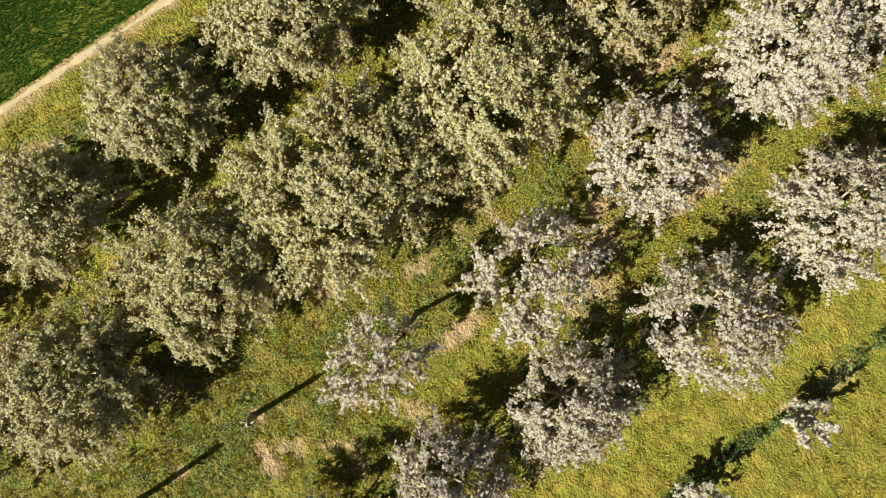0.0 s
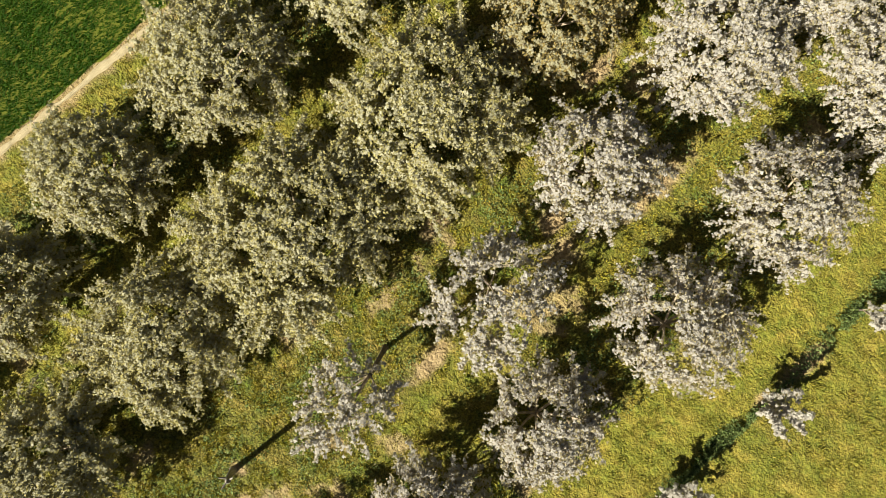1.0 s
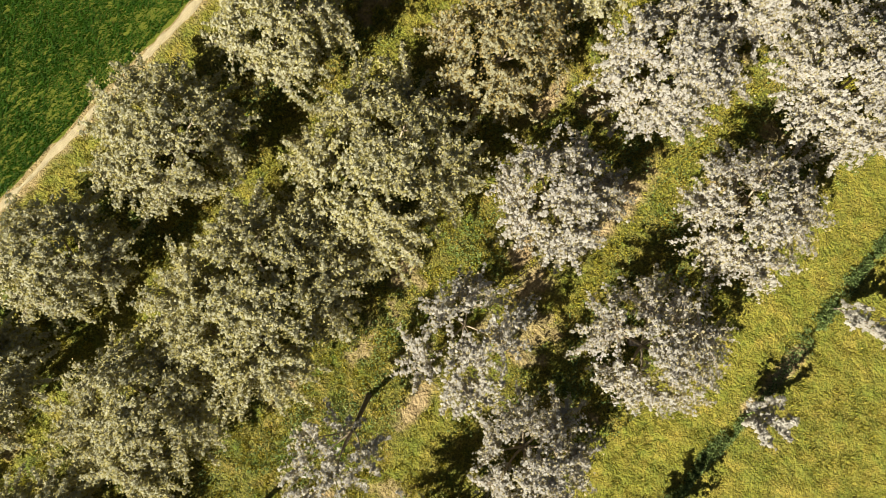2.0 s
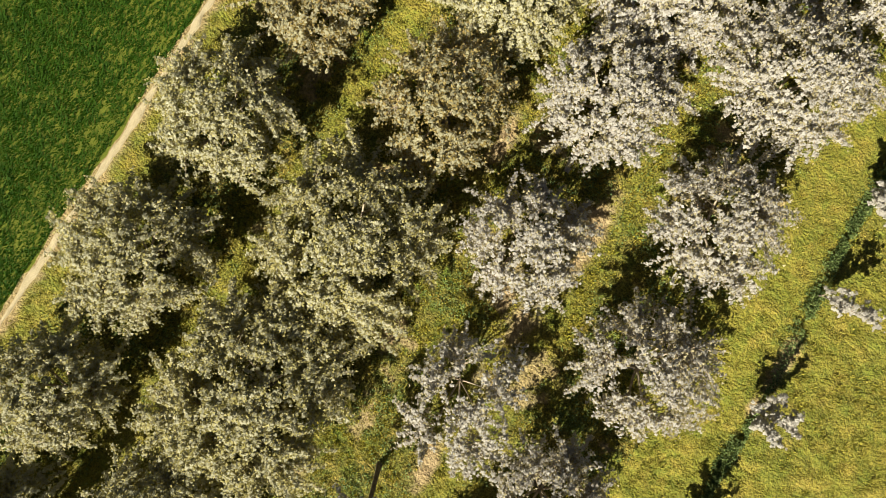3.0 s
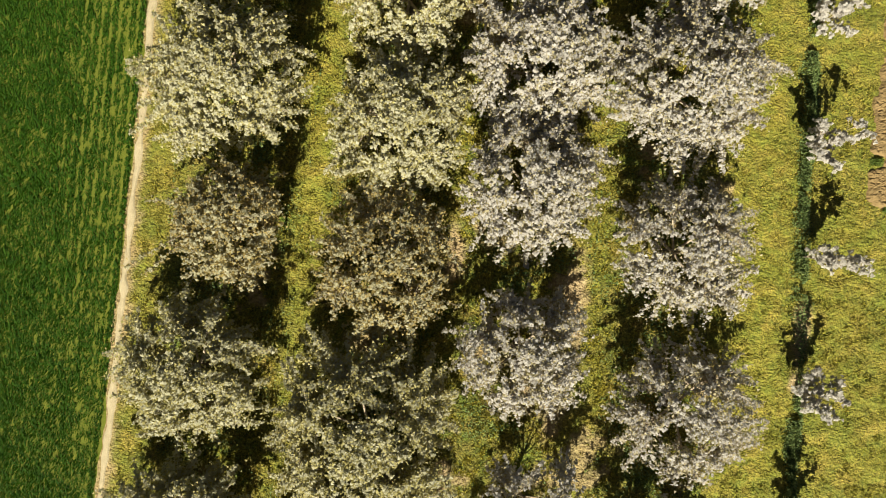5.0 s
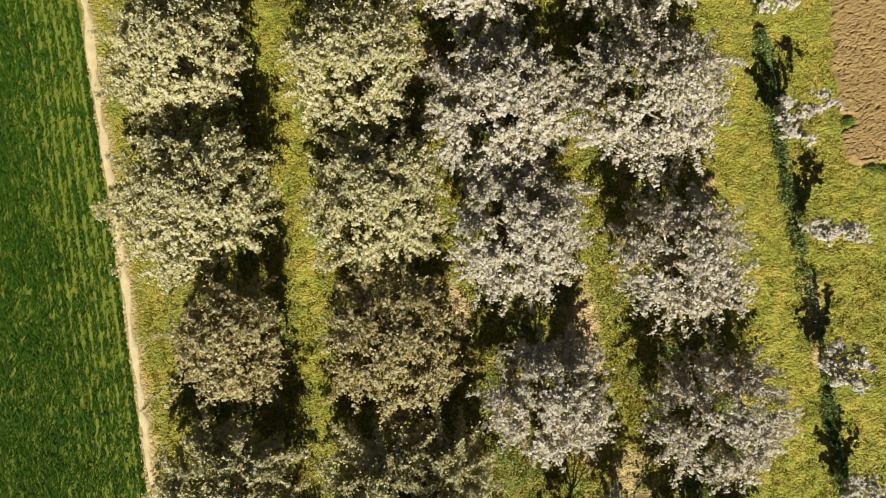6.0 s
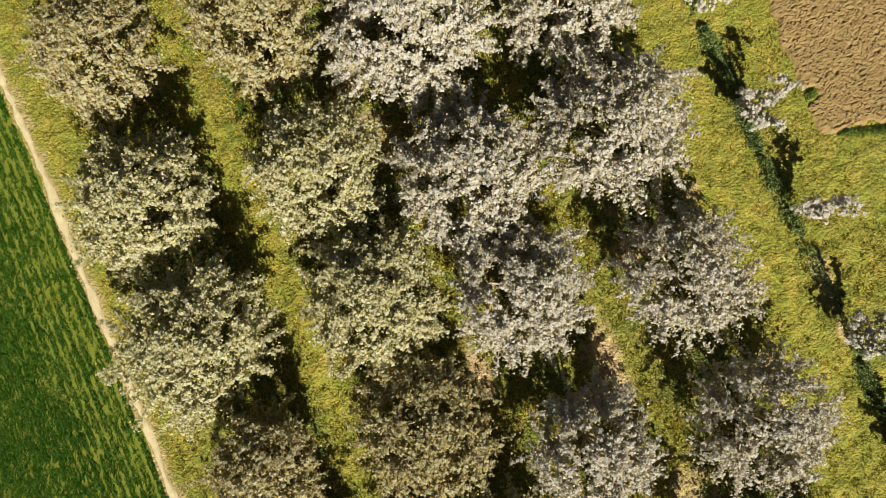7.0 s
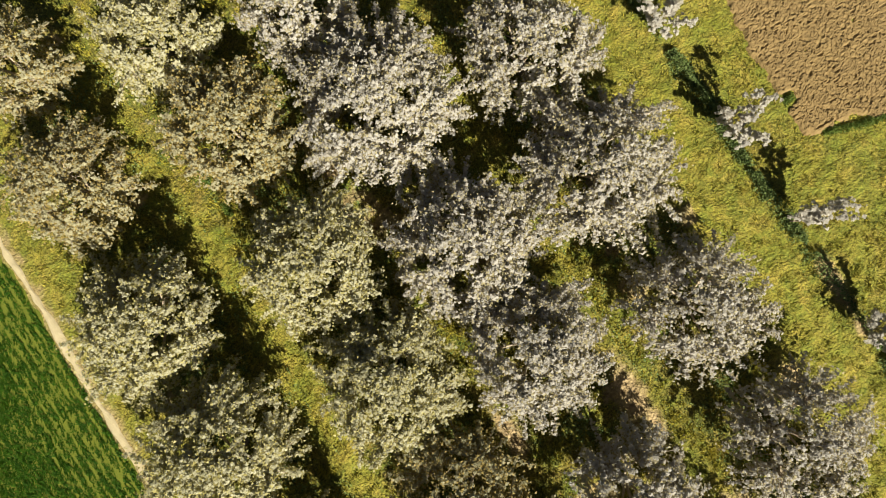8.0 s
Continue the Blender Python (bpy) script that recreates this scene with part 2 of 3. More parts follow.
tagged(new("ground", me), "uneven grassy orchard ground with mown alleys and bare patches", "ground", kind="structure")

# the tilled field: a cloddy sheet whose margin dips under the grass
far = np.array([0.4, 1, 2, 5, 12, 30, 80, 200])
xs, ys = np.concatenate([np.arange(13.0, 19, 0.042), 19 + far]), np.concatenate([np.arange(12.4, 26, 0.042), 26 + far])
gx, gy = np.meshgrid(xs, ys)
inside = tilled_depth(gx, gy)
clod = value_noise(gx, gy, 0.5, 51) * 0.02 + smooth(0.25, 0.7, value_noise(gx, gy, 0.1, 52)) * 0.018 + value_noise(gx, gy, 0.085, 53) * 0.024 - 0.055 * smooth(0.72, 0.85, value_noise(gx, gy, 0.095, 54))
clod += np.random.default_rng(55).normal(0, 0.011, gx.shape)
z = -0.12 + 0.21 * smooth(-0.15, 0.25, inside) + smooth(-0.1, 0.3, inside) * (clod - 0.02)
tagged(new("tilled_field", mesh_grid("tilled_field", xs, ys, z, TILLED, False)), "freshly tilled light brown field with coarse clods", "field", kind="structure")

# cereal field soil, then the trodden path along its edge
ys = np.concatenate([-22 - np.array([200, 60, 20, 5, 1])[:], np.arange(-22, 40, 0.3), 40 + np.array([1, 5, 20, 60, 200])])
u = np.concatenate([[-300, -80, -30], np.arange(-12, 0.01, 0.4)])
gu, gy = np.meshgrid(u, ys)
gx = edge_x(gy) - 0.12 + gu
z = 0.035 + 0.03 * (value_noise(gx, gy, 0.5, 61) - 0.5) - 0.05 * smooth(-0.3, 0.0, gu)
me = mesh_grid("field_soil", u, ys, z, CROP_SOIL)
co = np.stack([gx, gy, z], -1).astype(np.float32)
me.vertices.foreach_set("co", co.ravel())
me.update()
tagged(new("field_soil", me), "dark soil of the cereal field", "field", kind="structure")

ys = np.arange(-22, 40, 0.09)
u = np.linspace(-1, 1, 9)
gu, gy = np.meshgrid(u, ys)
half = 0.09 + 0.08 * value_noise(0 * gy, gy, 1.3, 71) + 0.10 * (value_noise(0 * gu, gy, 0.4, 72) - 0.4)
gx = edge_x(gy) + gu * half
z = 0.045 + 0.03 * (value_noise(gx, gy, 0.22, 73) - 0.5) - 0.06 * np.abs(gu) ** 3
me = mesh_grid("dirt_path", u, ys, z, PATH_SOIL)
me.vertices.foreach_set("co", np.stack([gx, gy, z], -1).astype(np.float32).ravel())
me.update()
tagged(new("dirt_path", me), "narrow pale trodden earth path along the field edge", "path", kind="structure")


# ---------------------------------------------------------------- grass, weeds and crop
def blades(rng, x, y, z, count, height, width, lean, along=False):
    """Triangular blades: count at each place. height: an array by place."""
    n = len(x)
    base = np.stack([x, y, z], -1).repeat(count, 0) + np.concatenate([rng.normal(0, width * 0.9, (n * count, 2)) * ((0.6, 1) if along else (1, 1)), np.zeros((n * count, 1))], 1)
    turn = rng.random(n * count) * 2 * math.pi
    if along:           # most blades lie along the drilled row
        turn = math.pi / 2 + math.pi * (turn > math.pi) + rng.normal(0, 0.38, n * count)
    d = np.stack([np.cos(turn), np.sin(turn), 0 * turn], -1)
    side = np.stack([-d[:, 1], d[:, 0], 0 * turn], -1)
    h = height.repeat(count) * rng.uniform(0.6, 1.3, n * count)
    w = width * rng.uniform(0.6, 1.3, n * count)[:, None]
    tip = base + d * (h * lean * rng.uniform(0.4, 1.4, n * count))[:, None] + np.array([0, 0, 1.0]) * h[:, None]
    return np.stack([base - side * w / 2, base + side * w / 2, tip], 1)


def scatter(seed, count, x0, x1, y0, y1):
    rng = np.random.default_rng(seed)
    return rng, rng.uniform(x0, x1, count), rng.uniform(y0, y1, count)


def sward(seed, count, cover):
    """Places for grass in the orchard, thinned where soil shows, with a mask of the mown ones."""
    rng, x, y = scatter(seed, count, -13.2, 20, -20, 36)
    keep = (x > edge_x(y) + 0.08 + 0.2 * rng.random(len(x))) & (bare_amount(x, y) < rng.random(len(x)) * 0.7) & (tilled_depth(x, y) < 0.05 + 0.1 * rng.random(len(x))) & (rng.random(len(x)) < cover(x, y))
    x, y = x[keep], y[keep]
    return rng, x, y, dry_amount(x, y) > rng.random(len(x))


short = sward(81, 330000, lambda x, y: smooth(0.40, 0.62, 0.3 * value_noise(x, y, 0.32, 83) + 0.7 * value_noise(x, y, 0.14, 88)))
tall = sward(84, 60000, lambda x, y: (1 - 0.9 * dry_amount(x, y)) * (1 - 0.6 * (x > 8.8)) * smooth(0.25, 0.7, value_noise(x, y, 0.35, 85) * 0.5 + value_noise(x, y, 1.6, 86) * 0.5))


def grass_faces(mown):
    out = []
    for (rng, x, y, dry), count, lo, hi, width, lean in ((short, 3, 0.03, 0.11, 0.045, 0.7), (tall, 8, 0.06, 0.18, 0.036, 0.7)):
        m = dry if mown else ~dry
        h = (lo + (hi - lo) * value_noise(x[m], y[m], 0.3, 87)) * (0.8 if mown else 1.0)
        out.append(blades(rng, x[m], y[m], 0 * x[m] - 0.01, count, h, width, lean))
    return np.concatenate(out)


tagged(new("grass", mesh_quads("grass", grass_faces(False), GRASS, 3)), "rough olive green grass tufts under the trees", "grass", kind="stuff")
tagged(new("mown_grass", mesh_quads("mown_grass", grass_faces(True), DRY_GRASS, 3)), "short yellowish mown grass in the alleys", "grass", kind="stuff")


def leaf_quads(rng, p, size, up):
    """Small bent leaves at places p, facing roughly along up."""
    n = len(p)
    nrm = unit(rng.normal(0, 1, (n, 3)) + up)
    a = unit(np.cross(nrm, rng.normal(0, 1, (n, 3))))
    b = np.cross(nrm, a)
    s = size * rng.uniform(0.6, 1.35, (n, 1))
    return np.stack([p - a * s, p - b * s * 0.5, p + a * s, p + b * s * 0.5], 1)


def leaflets(rng, p, size, up):
    """The smallest leaves: one pointed face each."""
    return leaf_quads(rng, p, size, up)[:, [0, 1, 3]]


# weeds along the young row, and rank growth round the feet of the trees
rng = np.random.default_rng(91)
y = rng.uniform(-6, 31, 34000)
off = rng.normal(0, 0.15, len(y)) * (0.5 + 1.1 * value_noise(y, 0 * y, 0.7, 92)) + 0.25 * (value_noise(y, 0 * y, 1.6, 98) - 0.5)
gap = value_noise(0 * y, y, 1.2, 93)
keep = (gap + 0.5 * value_noise(off, y, 0.25, 99) > 0.42) & ~((y > 6.8) & (y < 10.3) & (rng.random(len(y)) < 0.75)) & ~((y > 12.2) & (y < 13) & (rng.random(len(y)) < 0.6))
y, off = y[keep], off[keep]
top = 0.34 * np.exp(-(off / 0.24) ** 2) * (0.4 + 0.9 * value_noise(off + 3, y, 0.4, 94))
p = np.stack([young_row_x(y) + off, y, top * rng.random(len(y)) ** 0.5 + 0.02], -1)
tagged(new("weed_strip", mesh_quads("weed_strip", leaf_quads(rng, p, 0.045, np.array([0, 0, 0.6])), WEED)),
       "dense dark green weeds along the row of young trees", "weeds", kind="stuff")

# rank broad-leaved weeds in patches under the tree rows
rng = np.random.default_rng(191)
row = rng.choice(np.array([-9.5, -3.6, 1.3, 6.5]), 170000)
y = rng.uniform(-14, 31, len(row))
x = row + np.clip(rng.normal(0, 1.2, len(row)), -2.5, 2.5)
lush = smooth(0.44, 0.64, 0.6 * value_noise(x, y, 1.1, 192) + 0.4 * value_noise(x, y, 0.3, 193))
keep = (rng.random(len(x)) < lush) & (bare_amount(x, y) < 0.3)
x, y, lush = x[keep], y[keep], lush[keep]
p = np.stack([x, y, 0.04 + 0.28 * lush * value_noise(x, y, 0.5, 194) * rng.random(len(x)) ** 0.5], -1)
tagged(new("undergrowth", mesh_quads("undergrowth", leaflets(rng, p, 0.06, np.array([0, 0, 1.2])), RANK, 3)),
       "rank dark green weeds in patches under the trees", "weeds", kind="stuff")


def weed_clump(x, y, r, turn, seed):
    """A low ragged tuft, drawn out along the margin."""
    rng = np.random.default_rng(seed)
    n = 520
    u, v = np.clip(rng.normal(0, r, n), -1.5 * r, 1.5 * r), np.clip(rng.normal(0, 0.08, n), -0.16, 0.16)
    top = 0.14 * np.exp(-(u / (1.3 * r)) ** 2 - (v / 0.16) ** 2)
    p = np.stack([u, v, 0.04 + top * rng.random(n)], -1)
    ob = new("weed_clump", mesh_quads("weed_clump", leaf_quads(rng, p, 0.034, np.array([0, 0, 1.0])), CLUMP))
    ob.location, ob.rotation_euler = (x, y, 0), (0, 0, turn)
    tagged(ob, "small bright green weed clump on the tilled soil's margin", "weeds", "weed clumps by the tilled field")


for k, (x, y, r, turn) in enumerate([(14.15, 15.8, 0.16, 0.1), (14.9, 13.95, 0.22, -0.28), (15.45, 13.75, 0.3, -0.3), (16.1, 13.55, 0.28, -0.25), (16.75, 13.4, 0.3, -0.3), (17.4, 13.2, 0.3, -0.3), (-6.0, 24.6, 0.2, 1.4), (-5.9, 23.2, 0.2, 1.6)]):
    weed_clump(x, y, r, turn, 300 + k)

# cereal drilled in rows along the field's edge
rng = np.random.default_rng(95)
rowsn = 73
ky = np.arange(-19, 35, 0.1)
ri, gy = np.meshgrid(np.arange(rowsn), ky)
ri, gy = ri.ravel(), gy.ravel() + rng.uniform(-0.05, 0.05, ri.size)
out = 0.30 + ri * 0.11
cx = -13.34 - 0.0008 * np.clip(gy, 0, None) ** 2 - out + rng.normal(0, 0.015, ri.size)
dens = 1.0 - 0.9 * smooth(4.0, 1.6, out) * (0.3 + 0.7 * smooth(4, 12, gy)) * (ri % 3 == 2)
keep = rng.random(ri.size) < dens * (1 - 0.5 * smooth(0.5, 0.75, value_noise(cx, gy, 0.14, 195)))
cx, gy, out = cx[keep], gy[keep], out[keep]
h = (0.055 + 0.05 * value_noise(cx, gy, 0.35, 97)) * (0.7 + 0.3 * smooth(0.3, 2.5, out))
tagged(new("cereal_crop", mesh_quads("cereal_crop", blades(rng, cx, gy, 0 * cx + 0.03, 7, h, 0.055, 1.9, True), CROP, 3)),
       "dense dark green young cereal drilled in rows", "crop", kind="stuff")


# ---------------------------------------------------------------- trees
def petals(rng, p, spread, size, count, heart):
    """Round clusters of flowers at places p: a few cupped faces each, set on the half of a small ball that looks outwards from the crown's heart."""
    n = len(p)
    face = unit(rng.normal(0, 0.28, (n, 3)) + np.array([0, 0, 0.6]) + 1.2 * unit(p - heart))
    grow = rng.uniform(0.6, 1.35, (n, 1)).repeat(count, 0)
    d = unit(face.repeat(count, 0) + rng.normal(0, 0.42, (n * count, 3)))
    c = p.repeat(count, 0) + d * spread * grow
    a = unit(np.cross(d, rng.normal(0, 1, (n * count, 3))))
    b = np.cross(d, a)
    s = size * grow * rng.uniform(0.8, 1.2, (n * count, 1))
    dip = d * s * 0.2
    return np.stack([c + a * s * 1.1 - dip, c - a * s * 0.55 + b * s * 0.95 + dip, c - a * s * rng.uniform(0.4, 0.7, s.shape) - b * s * 0.95 + dip], 1)


TONES = {"cream": "creamy white", "white": "pinkish white", "dull": "fading ivory"}


def fruit_tree(x, y, r, top, tone="cream", shoots=190, bloom=1.0, leafy=0.3, lift=1.0, seed=0, label="", limbs=7, thick=0.13, along=1.08, foot=(0, 0), low=0.7, whips=()):
    rng = np.random.default_rng(1000 + seed)
    root = new("fruit_tree")
    root.location = (x + foot[0], y + foot[1], 0)
    mid = np.array([-foot[0], -foot[1], 0.0])           # crown's middle over the foot
    fork = np.array([rng.normal(0, 0.05), rng.normal(0, 0.05), lift]) + 0.4 * mid
    tp = bezier(np.array([0, 0, -0.08]), np.array([rng.normal(0, 0.06), rng.normal(0, 0.06), lift * 0.35]) + 0.1 * mid, fork * 0.75, fork, 7)
    tr = thick * np.array([1.5, 1.12, 1.0, 0.95, 0.92, 0.95, 1.0])
    part("trunk", mesh_tubes("trunk", [tube_arrays(tp, tr, 9)], BARK), root)
    ang = np.arange(limbs) * 2 * math.pi / limbs + rng.uniform(-0.3, 0.3, limbs)
    ends, paths = [], []
    for k in range(limbs):
        reach = r * rng.uniform(0.5, 0.72) if k else r * 0.12
        hi = top * (rng.uniform(0.58, 0.78) if k else 0.86)
        e = mid + np.array([math.cos(ang[k]) * reach, math.sin(ang[k]) * reach * along, hi])
        c1 = fork + (e - fork) * np.array([0.45, 0.45, 0.2]) + rng.normal(0, 0.08, 3)
        c2 = fork + (e - fork) * np.array([0.85, 0.85, 0.6]) + rng.normal(0, 0.08, 3)
        ends.append(e)
        paths.append(bezier(fork - np.array([0, 0, 0.05]), c1, c2, e, 9))
    ends, paths = np.array(ends), np.array(paths)
    # lobes that make the outline uneven
    lobes = rng.random(14)
    zc, zr = top - 0.5 * (top - low) - 0.2, 0.5 * (top - low) + 0.2
    own = [[] for _ in range(limbs)]
    spike = [[] for _ in range(limbs)]
    for i in range(shoots):
        zz = 1 - 1.5 * ((i + rng.random()) / shoots) ** 1.25
        th = rng.random() * 2 * math.pi
        lob = np.interp(th / (2 * math.pi) * 14, np.arange(15), np.r_[lobes, lobes[0]])
        q = (0.70 + 0.46 * lob) * (rng.uniform(0.8, 1.02) if i % 4 else rng.uniform(0.35, 0.85))
        long = i % 3 == 2 and zz < 0.9
        if long:
            q = rng.uniform(0.85, 1.28) * (0.86 + 0.26 * lob)
        s = math.sqrt(max(0.0, 1 - abs(zz) ** 2.1))
        tip = mid + np.array([math.cos(th) * s * r * q, math.sin(th) * s * r * q * along + 0.08, zc + zz * zr * rng.uniform(0.96, 1.03)])
        tip[2] = max(tip[2], low + 0.3 * rng.random())
        if i < len(whips):
            tip, long = np.array(whips[i], float), True
        d2 = ((paths - tip) ** 2).sum(-1)
        d2[:, :3] += 4.0
        k, j = np.unravel_index(np.argmin(d2 + rng.uniform(0, 0.6, d2.shape)), d2.shape)
        start = paths[k, j]
        way = tip - start
        bow = np.array([0, 0, 0.1 * np.linalg.norm(way)])
        own[k].append(bezier(start, start + way * 0.3 + rng.normal(0, 0.06, 3), start + way * 0.7 + bow + rng.normal(0, 0.06, 3), tip, 4))
        spike[k].append(long or i % 3 == 1)
    for k in range(limbs):
        tubes = [tube_arrays(paths[k], np.linspace(thick * 0.45, thick * 0.13, 9), 6)]
        spots, tips = [], []
        for c, long in zip(own[k], spike[k]):
            ln = np.linalg.norm(np.diff(c, axis=0), axis=1).sum()
            tubes.append(tube_arrays(c, np.linspace(thick * 0.17, 0.007, 4), 3))
            m = max(3, int(ln * (28 if long else 30) * bloom))
            t = rng.uniform(0.08, 1.0, m) ** 0.6 * 2.999
            i0 = t.astype(int)
            at = c[i0] + (c[i0 + 1] - c[i0]) * (t - i0)[:, None]
            if long:
                spots.append(at + rng.normal(0, 1, (m, 3)) * (0.065 - 0.01 * t)[:, None])
                continue
            # short side spurs, each clothed with flowers along its length
            spur = np.arange(m) // 4
            out = unit(0.7 * rng.normal(0, 1, (m, 3)) + 0.6 * unit(c[-1] - c[0]) + 0.9 * unit(at - mid - np.array([0, 0, 0.4 * top])))
            length = rng.uniform(0.12, 0.44, m)
            spots.append(at[spur * 4] + out[spur * 4] * (length[spur * 4] * rng.uniform(0.1, 1.0, m))[:, None] + rng.normal(0, 0.035, (m, 3)))
        limb = part("limb", mesh_tubes("limb", tubes, TWIG), root)
        if spots:
            spots = np.concatenate(spots)
            part("blossom", mesh_quads("blossom", petals(rng, spots, 0.03, 0.05, 3, mid + np.array([0, 0, 0.45 * top])), BLOSSOM[tone], 3), limb, TONES[tone] + " blossom")
            lp = spots.repeat(2, 0)[rng.random(2 * len(spots)) < leafy * 0.6 + (0.33 if tone == "white" else 0.40)]
            if len(lp) > 2:
                part("foliage", mesh_quads("foliage", leaflets(rng, lp + rng.normal(0, 0.1, lp.shape), 0.078, np.array([0, 0, 1.5])), LEAF[tone], 3), limb, "small unfolding young leaves")
    tagged(root, label, "tree", "blossoming trees of the orchard")
    return root


# x, y, crown radius, height, tone, shoots, bloom, leafiness
TREES = [
    # row beside the cereal field
    (-8.6, -10.3, 2.4, 3.6, "cream", 200, 1.0, 0.25), (-9.4, -5.45, 2.15, 3.6, "cream", 200, 1.0, 0.3), (-9.6, 0.1, 2.5, 3.7, "cream", 220, 1.05, 0.3),
    (-9.8, 5.6, 2.5, 3.6, "cream", 210, 1.0, 0.35), (-8.95, 10.8, 2.05, 3.5, "dull", 180, 0.8, 0.35), (-9.75, 15.45, 2.65, 3.9, "cream", 240, 1.1, 0.25),
    (-9.7, 20.6, 2.45, 3.7, "cream", 210, 0.95, 0.35), (-9.4, 26.0, 2.1, 3.5, "dull", 170, 0.7, 0.5), (-9.2, 30.7, 1.9, 3.4, "dull", 110, 0.8, 0.4), (-8.6, -15.6, 2.3, 3.5, "cream", 80, 1.0, 0.3),
    # second row
    (-3.3, -12.8, 2.7, 3.7, "cream", 210, 0.95, 0.35), (-3.85, -7.1, 2.8, 3.6, "cream", 230, 1.0, 0.5), (-3.6, -1.6, 3.25, 4.3, "cream", 340, 1.1, 0.5),
    (-3.6, 4.05, 3.1, 4.3, "cream", 300, 1.05, 0.6), (-3.4, 9.95, 2.35, 3.8, "dull", 190, 0.72, 0.6), (-3.6, 14.75, 2.45, 3.7, "cream", 240, 1.0, 0.3),
    (-3.85, 19.5, 2.25, 3.7, "cream", 200, 0.9, 0.45), (-3.95, 24.9, 2.25, 3.6, "dull", 190, 0.85, 0.4), (-4.6, 29.0, 2.1, 3.4, "cream", 150, 0.85, 0.4), (-3.3, -17.8, 2.3, 3.5, "cream", 80, 1.0, 0.3),
    # third row
    (1.4, 7.5, 2.2, 3.8, "white", 170, 0.85, 0.15), (1.07, 13.15, 2.35, 4.1, "white", 220, 1.1, 0.15), (0.95, 17.4, 2.5, 4.1, "white", 230, 1.1, 0.15),
    (0.9, 22.95, 2.75, 4.1, "white", 270, 1.35, 0.1), (0.25, 27.2, 2.1, 3.6, "white", 150, 0.8, 0.3),
    # fourth row
    (6.6, -4.35, 2.1, 3.6, "white", 165, 0.78, 0.2), (6.6, 0.55, 2.25, 3.6, "white", 170, 0.68, 0.15), (7.15, 6.0, 2.3, 3.5, "white", 170, 0.62, 0.3),
    (6.55, 11.5, 2.4, 3.5, "white", 185, 0.75, 0.2), (6.2, 17.0, 2.7, 3.8, "white", 240, 1.05, 0.15), (6.2, 21.9, 2.3, 3.6, "white", 200, 0.9, 0.25), (6.1, 27.2, 2.2, 3.4, "white", 120, 1.0, 0.2), (6.2, -9.4, 2.1, 3.4, "white", 80, 1.0, 0.15),
]
# long shoots that reach far out of some crowns: tip from the tree's foot
WHIPS = {3: [(-2.6, 0.3, 2.4), (-2.7, -0.5, 2.0)], 4: [(-3.05, -1.95, 2.7), (-2.9, 0.4, 2.2), (-2.6, -2.1, 2.3)], 5: [(-3.4, -1.9, 1.3), (-3.2, -0.9, 1.5), (-2.9, 0.2, 2.0), (3.0, 0.2, 2.2), (2.9, -0.6, 2.0), (2.8, 0.9, 2.4), (2.7, -1.2, 1.9)],
         21: [(2.85, 1.1, 2.4), (2.6, 1.0, 2.5)], 22: [(2.7, 0.2, 2.4)], 13: [(3.0, 0.9, 2.6), (2.9, 1.8, 2.4)], 1: [(-2.7, 0.6, 2.2)], 2: [(-2.9, 0.2, 2.0), (-2.6, 1.4, 2.3)], 6: [(-2.9, 0.4, 1.5), (-3.0, -0.5, 1.6)]}
DRAWN_OUT = {12: 1.12, 13: 1.1, 14: 1.22, 27: 1.1}       # crowns longer along the row than across it
for k, (x, y, r, top, tone, shoots, bloom, leafy) in enumerate(TREES):
    build = "broad " if r > 2.6 else "small " if r < 2.15 else ""
    beside = "beside the cereal path" if x < -8 else "beside the wide mown alley" if x > 6 else "among weeds and bare soil" if x > 0 else "beside a narrow mown alley"
    label = build + TONES[tone] + (" blossoming" if bloom > 0.75 else " sparsely blossoming") + " fruit tree " + beside
    fruit_tree(x, y, r * 0.93, top, tone, int(shoots * 2.1), bloom, leafy, seed=k, label=label, whips=WHIPS.get(k, ()), along=DRAWN_OUT.get(k, 1.06))
# two thin trees in the gappy third row
fruit_tree(1.85, -3.6, 1.6, 4.4, "white", 90, 0.75, 0.1, 2.3, 61, label="thin sparsely blossoming fruit tree with a bare leaning trunk", foot=(-0.45, 1.55), limbs=6, thick=0.085, low=2.9)
fruit_tree(2.45, 2.0, 2.1, 4.2, "white", 180, 0.75, 0.1, 1.0, 62, label="thin sparsely blossoming fruit tree with open crown", foot=(-0.6, 0.4), limbs=6, thick=0.075, low=1.6)

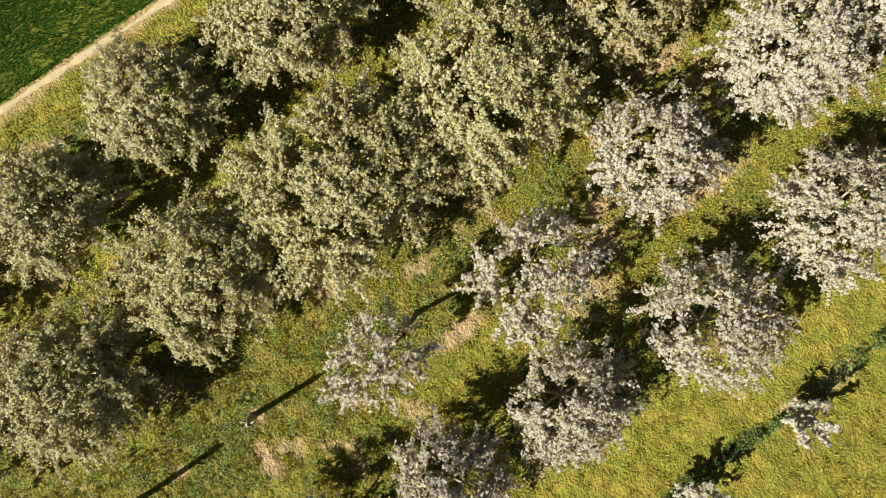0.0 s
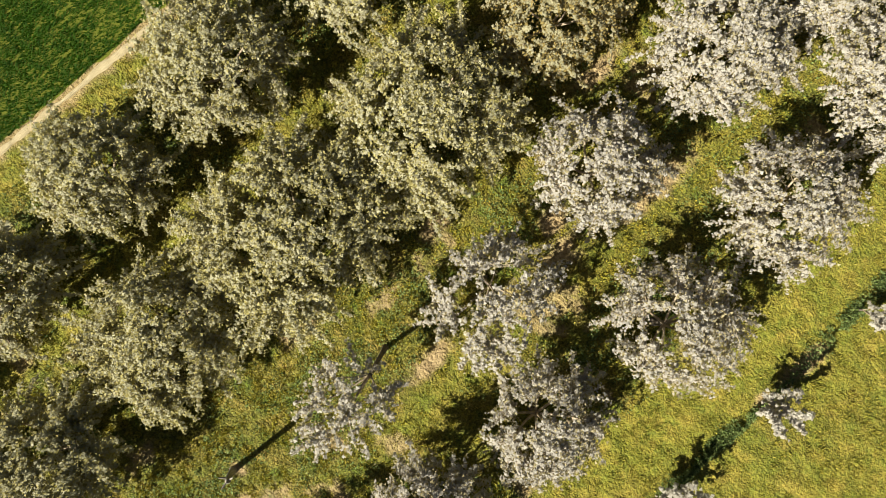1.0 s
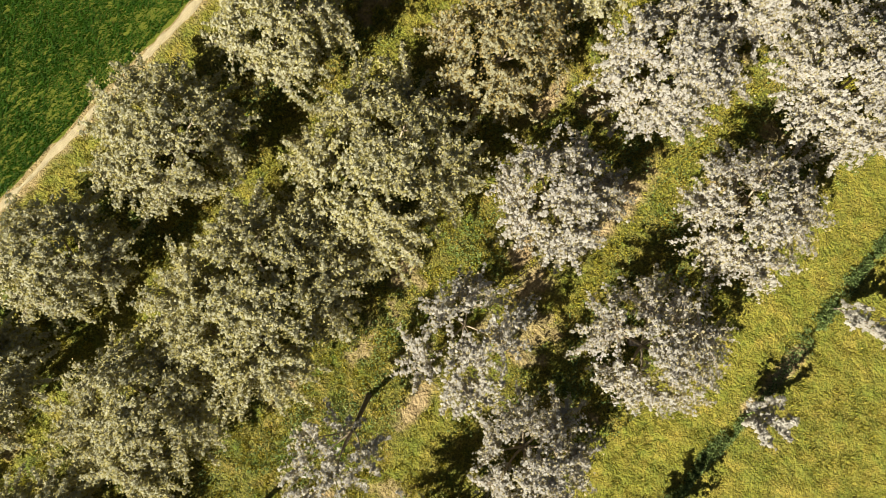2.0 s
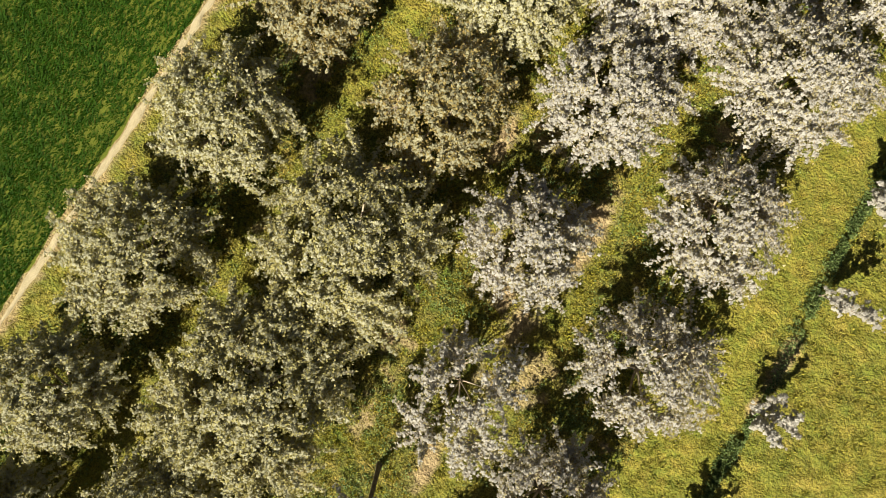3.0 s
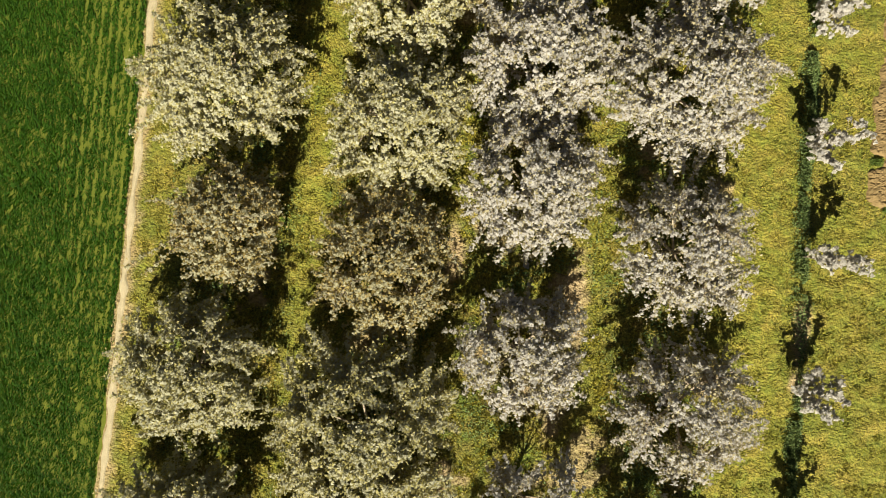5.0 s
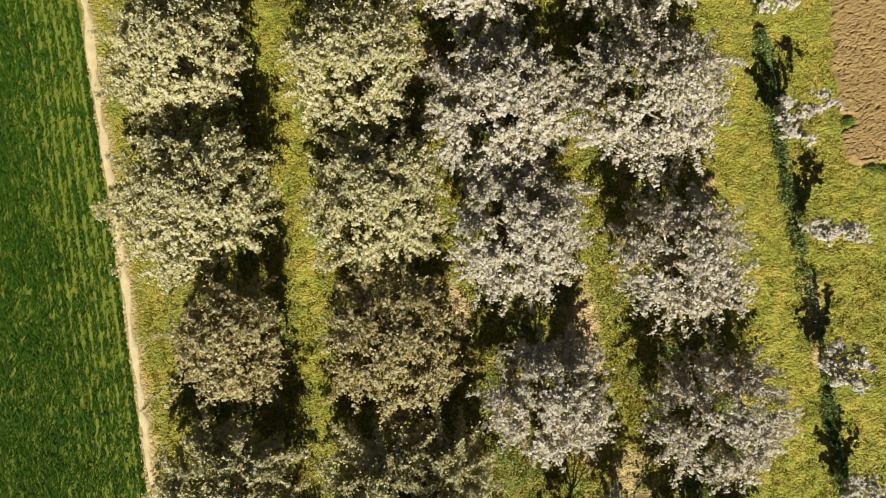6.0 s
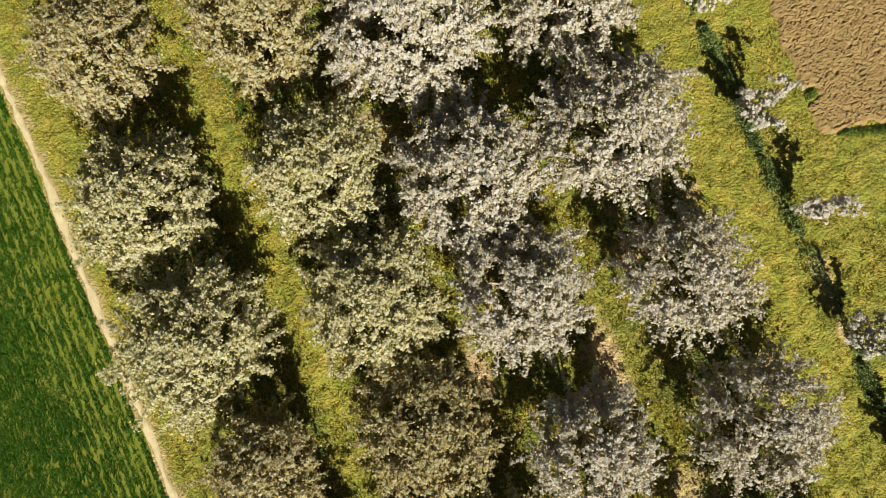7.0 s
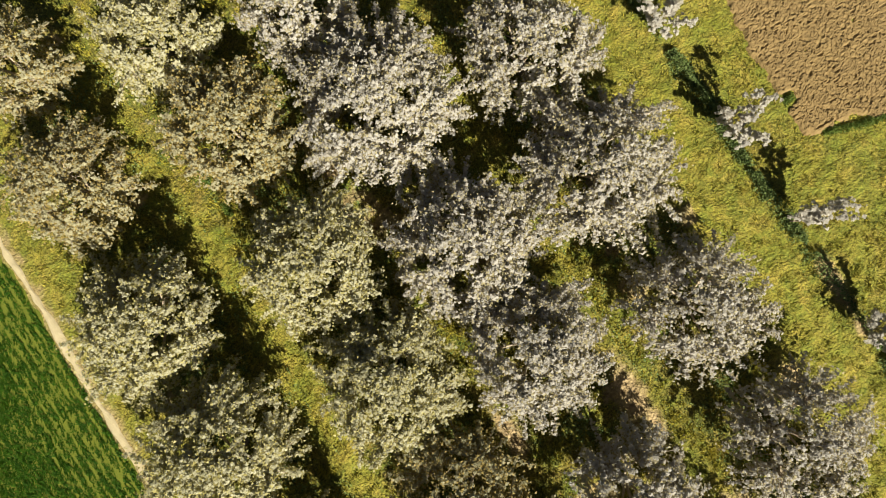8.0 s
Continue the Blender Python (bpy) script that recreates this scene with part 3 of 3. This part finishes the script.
# young trees in the weedy row: a short stem and a vase of whips clothed with flowers
def young_tree(x, y, tips, seed):
    rng = np.random.default_rng(seed)
    root = new("young_fruit_tree")
    root.location = (x, y, 0)
    fork = np.array([rng.normal(0, 0.03), rng.normal(0, 0.03), 0.45])
    part("trunk", mesh_tubes("trunk", [tube_arrays(bezier(np.array([0, 0, -0.06]), np.array([0.02, 0, 0.12]), fork * 0.8, fork, 5), [0.05, 0.04, 0.036, 0.034, 0.032], 8)], BARK), root)
    for tip in tips:
        e = np.array(tip, float)
        way = e - fork
        c = bezier(fork, fork + way * np.array([0.35, 0.35, 0.25]), fork + way * np.array([0.75, 0.75, 0.65]) + rng.normal(0, 0.05, 3), e, 9)
        tubes = [tube_arrays(c, np.linspace(0.022, 0.006, 9), 5)]
        spots = []
        for k in range(int(np.linalg.norm(way) * 13)):
            t = rng.uniform(1.6, 7.9)
            i = int(t)
            at = c[i] + (c[i + 1] - c[i]) * (t - i)
            end = at + unit(rng.normal(0, 1, 3) + unit(way) * 1.2) * rng.uniform(0.1, 0.42)
            tubes.append(tube_arrays(np.stack([at, (at + end) / 2, end]), [0.007, 0.006, 0.004], 3))
            spots += [at + (end - at) * u + rng.normal(0, 0.04, 3) for u in rng.uniform(0.2, 1.0, 3)]
        branch = part("branch", mesh_tubes("branch", tubes, TWIG), root)
        part("blossom", mesh_quads("blossom", petals(rng, np.array(spots), 0.04, 0.064, 4, np.array([0, 0, -0.3])), BLOSSOM["white"], 3), branch, "white blossom")
    tagged(root, "small young fruit tree with white blossom among weeds", "tree", "young trees in the weedy row")


def vase(seed, count, reach, leader):
    """Tips of the whips of a young tree: a ring that spreads to reach, and one tall leader."""
    rng = np.random.default_rng(seed)
    ring = [(math.cos(a) * reach * k, math.sin(a) * reach * k, h) for a, k, h in zip(np.arange(count) * 2 * math.pi / count + rng.uniform(-0.3, 0.3, count), rng.uniform(0.65, 1.1, count), rng.uniform(1.0, 1.9, count))]
    return ring + [(0.15, 0.05, leader)]


young_tree(12.1, 2.5, vase(1, 6, 0.75, 1.9), 81)
young_tree(12.0, 7.15, vase(2, 8, 0.85, 2.2), 82)
young_tree(11.7, 11.95, [(0.65, -0.45, 2.45), (0.85, -0.1, 2.1), (1.15, 0.0, 1.7), (1.3, -0.3, 1.9), (0.3, -0.1, 1.2), (0.0, 0.35, 1.4)], 83)
young_tree(11.6, 16.0, vase(4, 8, 0.85, 2.0), 84)
young_tree(11.35, 20.7, vase(5, 7, 0.85, 2.0), 85)
young_tree(11.1, 25.2, vase(6, 7, 0.8, 2.0), 86)
young_tree(12.4, -2.4, vase(7, 7, 0.8, 2.0), 87)


# bare standing trunks of dead trees
def dead_trunk(x, y, height, lean, seed):
    rng = np.random.default_rng(seed)
    root = new("dead_tree_trunk")
    root.location = (x, y, 0)
    top = np.array([rng.normal(0, 0.05), lean, height])
    p = bezier(np.array([0, 0, -0.08]), np.array([0.04, 0, height * 0.3]), top * 0.7, top, 10)
    rad = 0.11 * np.array([1.6, 1.15, 1.0, 0.97, 0.95, 0.92, 0.9, 0.92, 0.95, 0.4])
    part("trunk", mesh_tubes("trunk", [tube_arrays(p, rad, 10)], DEAD_WOOD), root)
    for k in range(3):
        a = rng.random() * 2 * math.pi
        s = p[8 - k]
        e = s + np.array([math.cos(a) * 0.3, math.sin(a) * 0.3, 0.22])
        part("branch_stub", mesh_tubes("branch_stub", [tube_arrays(bezier(s, s + (e - s) * 0.4, s + (e - s) * 0.7, e, 4), [0.05, 0.04, 0.035, 0.015], 6)], DEAD_WOOD), root)
    tagged(root, "bare grey standing trunk of a dead fruit tree", "tree trunk", "dead trunks of the orchard")


dead_trunk(1.16, -9.2, 1.8, 0.5, 3)
dead_trunk(1.35, -14.7, 3.0, 0.1, 4)
